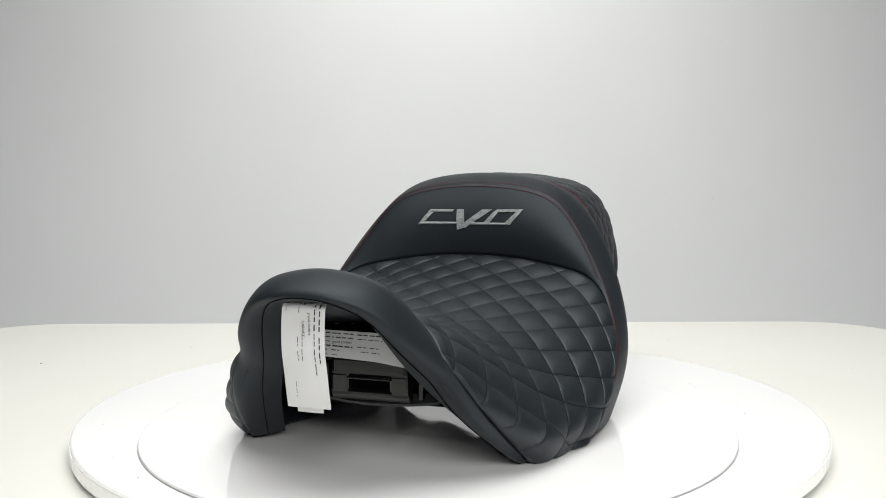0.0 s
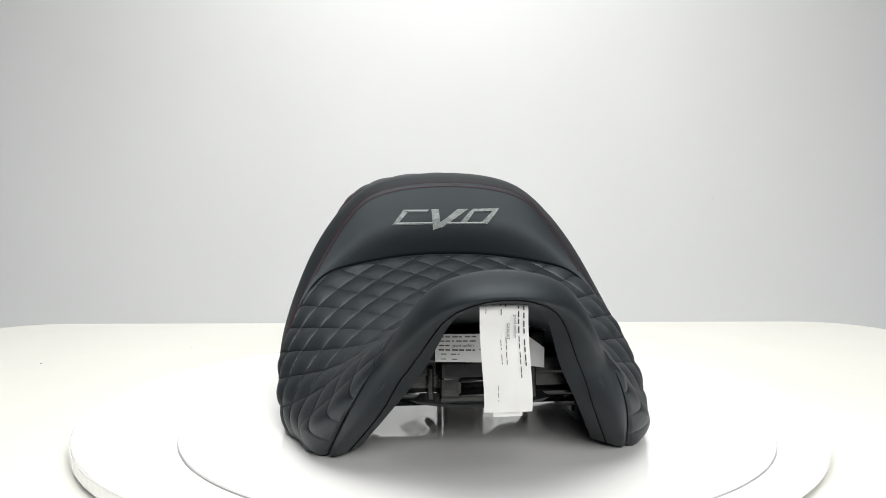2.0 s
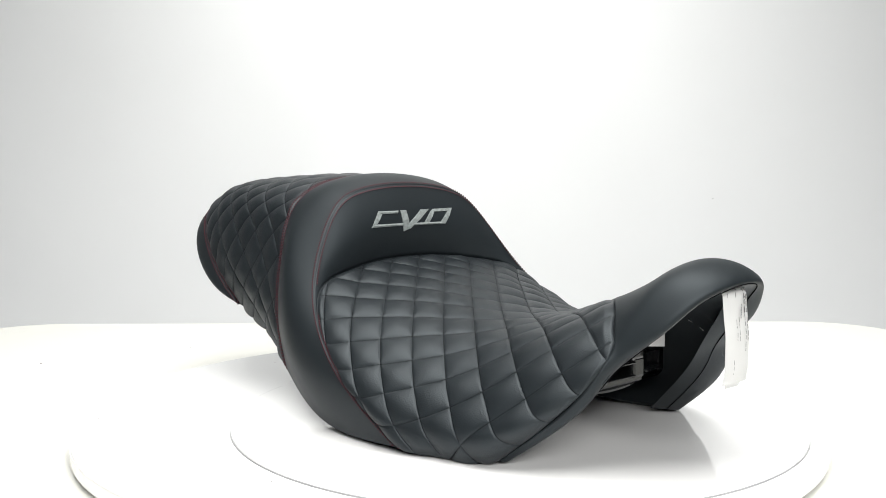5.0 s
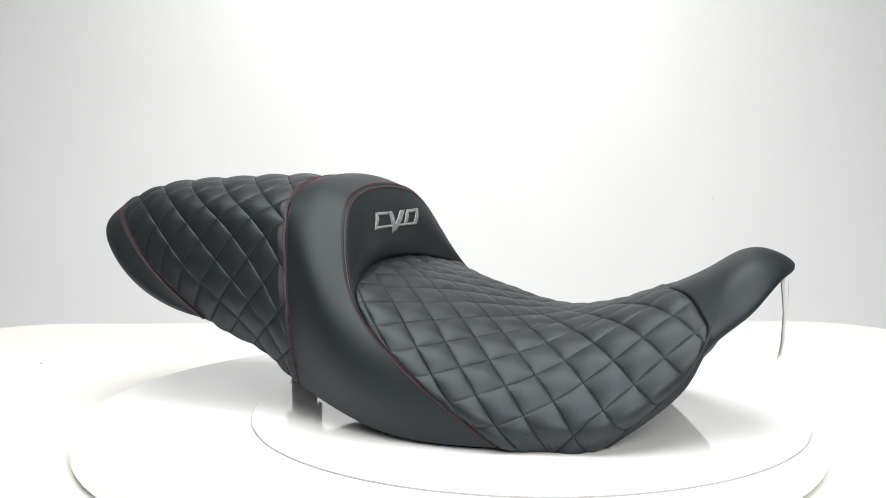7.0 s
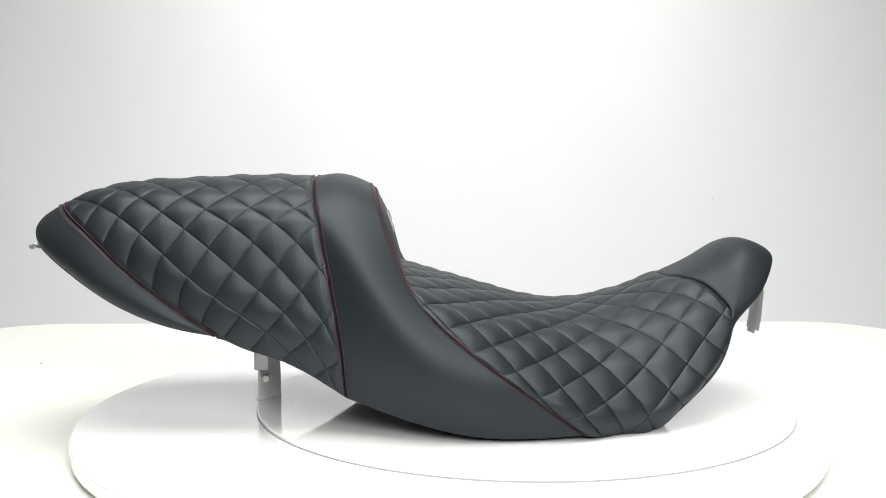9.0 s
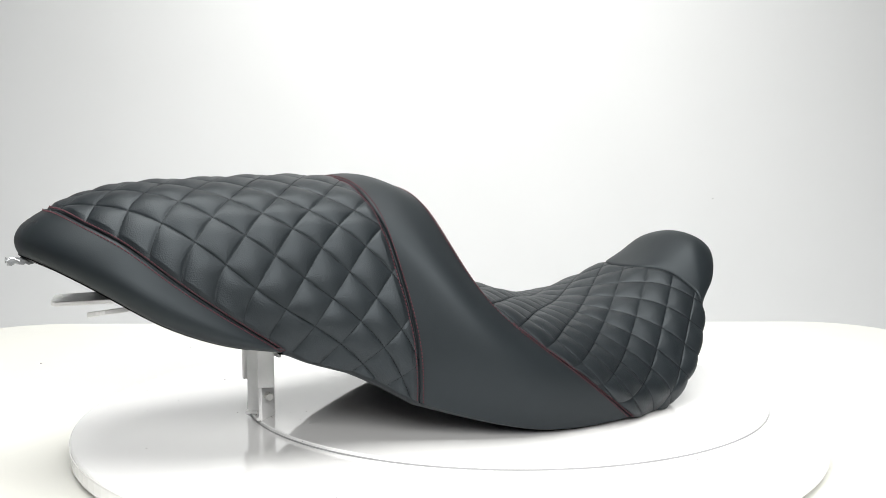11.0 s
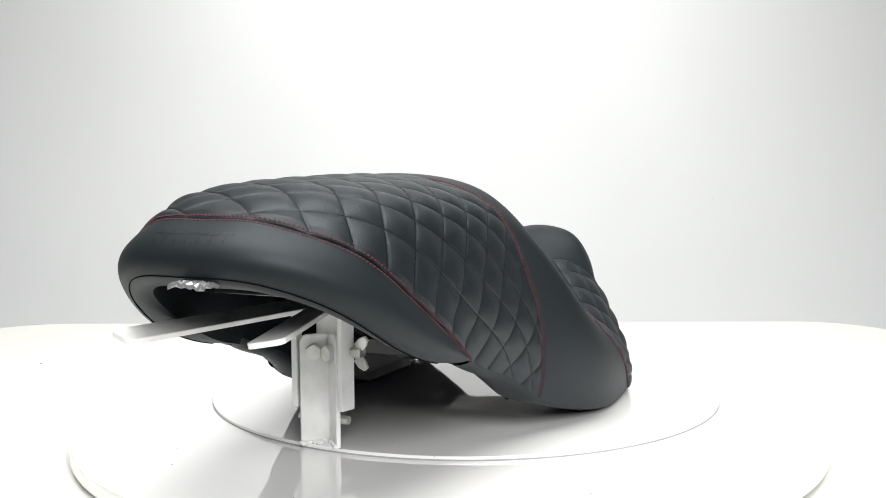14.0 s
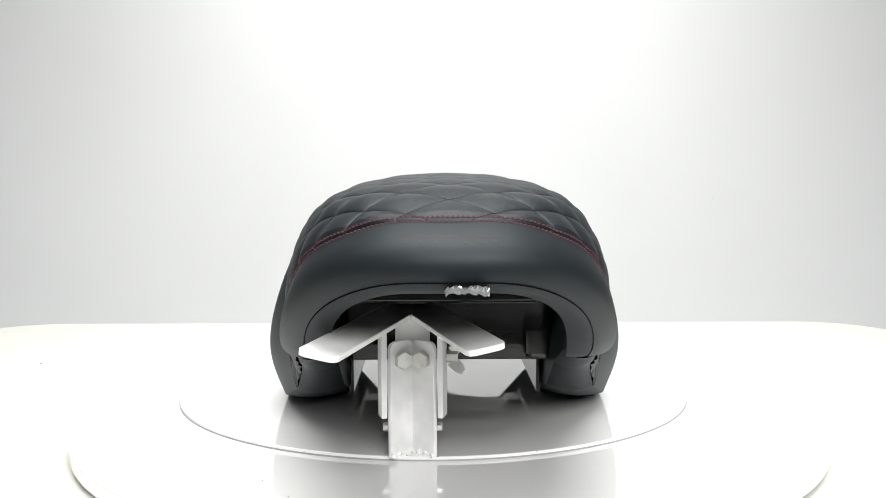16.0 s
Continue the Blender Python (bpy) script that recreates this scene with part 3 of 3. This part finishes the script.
# ================= the support under the tail =================
def bar(bm, p0, p1, width, thick, up=(0, 0, 1), round_end=True):
    """A flat bar from p0 to p1 with a rounded far end."""
    p0, p1, up = Vector(p0), Vector(p1), Vector(up)
    d = (p1 - p0).normalized()
    side = d.cross(up).normalized()
    nrm = side.cross(d).normalized()
    L, w = (p1 - p0).length, width / 2
    prof = [(0, -w), (L - 0.006, -w), (L - 0.0018, -w + 0.0018), (L, -w + 0.006), (L, w - 0.006), (L - 0.0018, w - 0.0018), (L - 0.006, w), (0, w)]
    if not round_end:
        prof = [(0, -w), (L, -w), (L, w), (0, w)]
    lo = [bm.verts.new(p0 + d * a + side * b - nrm * thick / 2) for a, b in prof]
    hi = [bm.verts.new(p0 + d * a + side * b + nrm * thick / 2) for a, b in prof]
    bm.faces.new(lo[::-1])
    bm.faces.new(hi)
    n = len(prof)
    for k in range(n):
        bm.faces.new((lo[k], lo[(k + 1) % n], hi[(k + 1) % n], hi[k]))
    es = [e for e in bm.edges if e.is_valid and any(v in lo + hi for v in e.verts)]
    bmesh.ops.bevel(bm, geom=es, offset=0.0008, segments=2, profile=0.5, affect="EDGES")


def hexagon(bm, c, axis, r, depth):
    axis = Vector(axis).normalized()
    q = axis.to_track_quat("Z", "Y").to_matrix().to_4x4()
    g = bmesh.ops.create_cone(bm, cap_ends=True, segments=6, radius1=r, radius2=r * 0.9, depth=depth)
    bmesh.ops.transform(bm, matrix=Matrix.Translation(c) @ q, verts=g["verts"])


def build_support():
    thing = tagged(new("support_bracket"), "white-painted welded steel bracket bolted on the plate under the tail", "bracket")
    cx, cy = 0.0345, 0.203
    bm = bmesh.new()
    for sx in (-1, 1):
        bar(bm, (cx + sx * 0.0098, cy - 0.0096, 0.0), (cx + sx * 0.0098, cy - 0.0096, 0.099), 0.028, 0.004, up=(-sx, 1, 0))
    part("upright", bm, WHITE_STEEL, thing)
    for sx in (-1, 1):
        bm = bmesh.new()
        bar(bm, (cx + sx * 0.0255, cy - 0.004, 0.034), (cx + sx * 0.0255, cy - 0.004, 0.124), 0.016, 0.005, up=(sx, 0.25, 0), round_end=False)
        part("side_flange", bm, WHITE_STEEL, thing)
    bm = bmesh.new()
    bar(bm, (cx, cy - 0.022, 0.060), (cx, cy - 0.022, 0.128), 0.030, 0.004, up=(0, 1, 0), round_end=False)
    part("rear_plate", bm, WHITE_STEEL, thing)
    for tip in ((0.094, 0.381, 0.122), (-0.021, 0.362, 0.122)):
        bm = bmesh.new()
        bar(bm, (cx + (tip[0] - cx) * 0.06, cy - 0.02, 0.1275), tip, 0.029, 0.0045, up=(-0.17 if tip[0] > cx else 0.17, 0, 0.98))
        part("arm", bm, WHITE_STEEL, thing, "white-painted flat steel arm")
    for sx in (-1, 1):
        bm = bmesh.new()
        hexagon(bm, (cx + sx * 0.0075, cy - 0.0035, 0.083), (sx * -0.45, 1, 0), 0.0083, 0.006)
        part("bolt_head", bm, ZINC, thing, "zinc-plated hexagon bolt head")
        bm = bmesh.new()
        hexagon(bm, (cx + sx * 0.0215, cy - 0.008, 0.024), (sx, 0, 0), 0.0042, 0.008)
        part("bolt_head", bm, ZINC, thing, "zinc-plated hexagon bolt head")
    wing = Vector((cx - 0.034, cy - 0.010, 0.085))
    bm = bmesh.new()
    hexagon(bm, wing, (1, 0, 0), 0.006, 0.010)
    nut = part("wing_nut", bm, ZINC, thing, "zinc-plated wing nut")
    for sz in (-1, 1):
        bm = bmesh.new()
        bar(bm, wing + Vector((0, 0, sz * 0.004)), wing + Vector((-0.010, 0.002, sz * 0.014)), 0.010, 0.003, up=(0, 1, 0))
        part("wing", bm, ZINC, nut)
    rng = random.Random(4)
    bm = bmesh.new()
    for k in range(26):
        a = rng.uniform(-1, 1)
        g = bmesh.ops.create_icosphere(bm, subdivisions=1, radius=rng.uniform(0.0015, 0.0035))
        bmesh.ops.transform(bm, matrix=Matrix.Translation((cx + a * 0.019, cy - 0.014 + 0.016 * abs(a) + rng.uniform(-.003, .003), 0.0012)), verts=g["verts"])
    part("weld", bm, WHITE_STEEL, thing, "lumpy weld bead at the foot")
    return thing


support = build_support()


def build_clip():
    """Crumpled clear film round the tail's fixing tab."""
    rng = random.Random(11)
    bm = bmesh.new()
    g = bmesh.ops.create_grid(bm, x_segments=16, y_segments=8, size=0.5)
    for v in bm.verts:
        x, y = v.co.x, v.co.y
        v.co = (X0 - 0.010 + x * 0.027, 0.413 + y * 0.026, 0.1705 + 0.003 * math.cos(x * 3) * 0.5 + rng.uniform(-0.0016, 0.0016))
    bmesh.ops.solidify(bm, geom=bm.faces[:], thickness=0.0025)
    return tagged(part("tail_fixing_tab", bm, FILM, None), "crumpled clear film round a metal tab under the tail", "fixing tab")


FILM = material("crumpled_film", (0.30, 0.31, 0.32), 0.12, metal=0.5, vary=0.25, scale=120)
clip = build_clip()


# ================= paper labels =================
def bars(name, owner, lines, place):
    """Unreadable writing as plain ink bars; place(a, b) gives a point of the paper's face."""
    V, F = [], []
    for a0, a1, b, wide in [(p, min(p + q, l[1]), l[2], l[3] * 0.55) for l in lines for p, q in zip(np.arange(l[0], l[1] - 0.01, 0.062), (0.050, 0.042, 0.054, 0.046) * 9)]:
        n = max(2, int((a1 - a0) / 0.012))
        k0 = len(V)
        for i in range(n + 1):
            a = a0 + (a1 - a0) * i / n
            V += [place(a, b - wide / 2), place(a, b + wide / 2)]
        F += [(k0 + 2 * i, k0 + 2 * i + 1, k0 + 2 * i + 3, k0 + 2 * i + 2) for i in range(n)]
    return link_mesh(name, V, F, INK, owner, "dark printed bars", smooth=False)


def words(text, size, m, owner):
    cu = bpy.data.curves.new("printed_words", "FONT")
    cu.body, cu.size, cu.extrude = text, size, 0.00005
    cu.materials.append(INK)
    ob = new("printed_words", cu)
    ob.matrix_world = m
    ob.parent = owner
    ob["label"] = "dark printed words"
    return ob


def hanging(a, b, lift=0.0005):
    """The face of the hanging tag: a runs down it (0 to 1), b across it (0 to 1)."""
    s = a * 0.0872
    y = np.interp(s, [0, 0.006, 0.012, 0.045, 0.075, 0.094], [-0.318, -0.3285, -0.333, -0.336, -0.3345, -0.331])
    z = np.interp(s, [0, 0.006, 0.012, 0.045, 0.075, 0.094], [0.1510, 0.1500, 0.1455, 0.1125, 0.0830, 0.0645])
    x = -0.0135 + b * 0.0350 + 0.0015 * a - 0.0012 * math.sin(a * 5)
    return (x, y - lift - 0.0012 * math.sin(b * 3.1), z)


def build_tag():
    nu, nb = 26, 8

    def sheet(name, da, mat, parent, lift, shrink):
        top = [hanging(i / nu + da * (i / nu), shrink + (1 - 2 * shrink) * j / nb, lift) for i in range(nu + 1) for j in range(nb + 1)]
        back = [(x, y + 0.0005, z) for x, y, z in top]
        n = len(top)
        q = [(i * (nb + 1) + j, i * (nb + 1) + j + 1, (i + 1) * (nb + 1) + j + 1, (i + 1) * (nb + 1) + j) for i in range(nu) for j in range(nb)]
        F = q + [tuple(k + n for k in f[::-1]) for f in q]
        return link_mesh(name, top + back, F, mat, parent)
    tag = tagged(sheet("paper_tag", 0.0, PAPER, None, 0.0, 0.0), "white paper tag with dark print hanging from the nose edge", "paper tag")
    sheet("under_sheet", 0.045, PAPER, tag, -0.002, 0.2)
    L = lambda a, b: hanging(a, b, 0.0010)
    bars("print", tag, [(0.04, 0.21, 0.90, 0.050), (0.23, 0.36, 0.90, 0.050), (0.38, 0.60, 0.90, 0.045), (0.04, 0.13, 0.79, 0.050), (0.15, 0.33, 0.79, 0.050),
                        (0.35, 0.46, 0.79, 0.035), (0.48, 0.70, 0.79, 0.035), (0.04, 0.075, 0.68, 0.045), (0.06, 0.12, 0.53, 0.045), (0.36, 0.46, 0.52, 0.026),
                        (0.48, 0.61, 0.51, 0.026), (0.06, 0.10, 0.43, 0.030), (0.13, 0.18, 0.43, 0.030), (0.38, 0.46, 0.41, 0.024), (0.50, 0.58, 0.41, 0.024),
                        (0.06, 0.10, 0.13, 0.022), (0.13, 0.17, 0.12, 0.022), (0.76, 0.90, 0.29, 0.020)], L)
    down = Matrix(((0, 1, 0, 0), (0, 0, -1, 0), (-1, 0, 0, 0), (0, 0, 0, 1)))
    words("grand confort", 0.0030, Matrix.Translation((0.0095, -0.3380, 0.1425)) @ down, tag)
    words("GABARIT", 0.0029, Matrix.Translation((0.0045, -0.3380, 0.1365)) @ down, tag)
    return tag


tag = build_tag()


def build_label():
    """Printed label on the pan's front wall, one end curling off."""
    nu = 14

    def place(a, b):
        x = -0.0365 + 0.090 * a
        low = 0.089 - 0.004 * a - 0.003 * max(0, a - 0.6) / 0.4
        high = 0.1115 - 0.001 * a - 0.012 * max(0, a - 0.82) / 0.18
        return (x, -0.2330 - 0.003 * max(0, a - 0.75), high + (low - high) * b)
    top = [place(i / nu, j / 4) for i in range(nu + 1) for j in range(5)]
    back = [(x, y + 0.0006, z) for x, y, z in top]
    q = [(i * 5 + j, i * 5 + j + 1, (i + 1) * 5 + j + 1, (i + 1) * 5 + j) for i in range(nu) for j in range(4)]
    ob = tagged(link_mesh("pan_label", top + back, q + [tuple(k + len(top) for k in f[::-1]) for f in q], PAPER), "white printed paper label stuck on the black pan", "paper label")
    face = lambda a, b: (place(a, b)[0], place(a, b)[1] - 0.0004, place(a, b)[2])
    bars("print", ob, [(0.03, 0.24, 0.10, 0.07), (0.27, 0.38, 0.10, 0.07), (0.41, 0.64, 0.11, 0.07), (0.03, 0.17, 0.25, 0.07), (0.19, 0.38, 0.25, 0.07), (0.41, 0.50, 0.26, 0.05), (0.52, 0.66, 0.26, 0.05),
                       (0.03, 0.13, 0.41, 0.06), (0.03, 0.36, 0.57, 0.09), (0.40, 0.50, 0.54, 0.05), (0.53, 0.62, 0.54, 0.05), (0.05, 0.11, 0.72, 0.06), (0.14, 0.22, 0.72, 0.06), (0.44, 0.52, 0.70, 0.05), (0.55, 0.63, 0.70, 0.05), (0.05, 0.12, 0.90, 0.05), (0.15, 0.22, 0.90, 0.05)], face)
    words("grand confort", 0.0032, Matrix.Translation((-0.0225, -0.2337, 0.1008)) @ pose(0, 0, 0, 90, 0, 0), ob)
    return ob


label = build_label()


def build_specks():
    """Small dirt specks on the table and crumbs on the turntable."""
    rng = random.Random(21)

    def pile(name, spots, label):
        bm = bmesh.new()
        for x, y, z, r in spots:
            g = bmesh.ops.create_icosphere(bm, subdivisions=1, radius=r)
            bmesh.ops.transform(bm, matrix=Matrix.Translation((x, y, z + r * 0.3)) @ Matrix.Diagonal((1, rng.uniform(.6, 1.3), 0.5, 1)), verts=g["verts"])
        return tagged(part(name, bm, DIRT, None), label, "dirt", kind="stuff")
    pile("table_specks", [(-0.58, 0.33, ZT, .0016), (-0.62, 0.12, ZT, .0010), (-0.50, -0.05, ZT, .0009), (0.55, 0.28, ZT, .0009), (-0.40, 0.45, ZT, .0010), (0.35, 0.5, ZT, .0008)], "dark specks of dirt on the white table")
    pile("wall_speck", [(0.7627, 1.7485, 0.1627, .0022)], "tiny dark speck on the pale wall")
    spots = []
    for k in range(24):
        a, r = rng.uniform(0, 6.28), abs(rng.gauss(0, 0.022))
        spots.append((0.035 + r * math.cos(a) * 1.6, 0.188 + r * math.sin(a), 0.0, rng.uniform(.0004, .0010)))
    for k in range(30):
        a, r = rng.uniform(0, 6.28), rng.uniform(0.29, 0.36)
        spots.append((r * math.cos(a), r * math.sin(a), -0.004, rng.uniform(.0004, .0009)))
    return pile("crumbs", spots, "small grey crumbs scattered round the bracket foot")


DIRT = material("grey_dirt", (0.26, 0.25, 0.24), 0.9)
crumbs = build_specks()


def motions():
    rows = [(t, pose(0, 0, 0, 0, 0, TURN_START + TURN_RATE * t)) for t in (0.0, 4.0, 8.0, 12.0, 16.0)]
    for thing in (turntable, plate, seat, support, clip, tag, label, crumbs):
        walk(thing, rows)


motions()
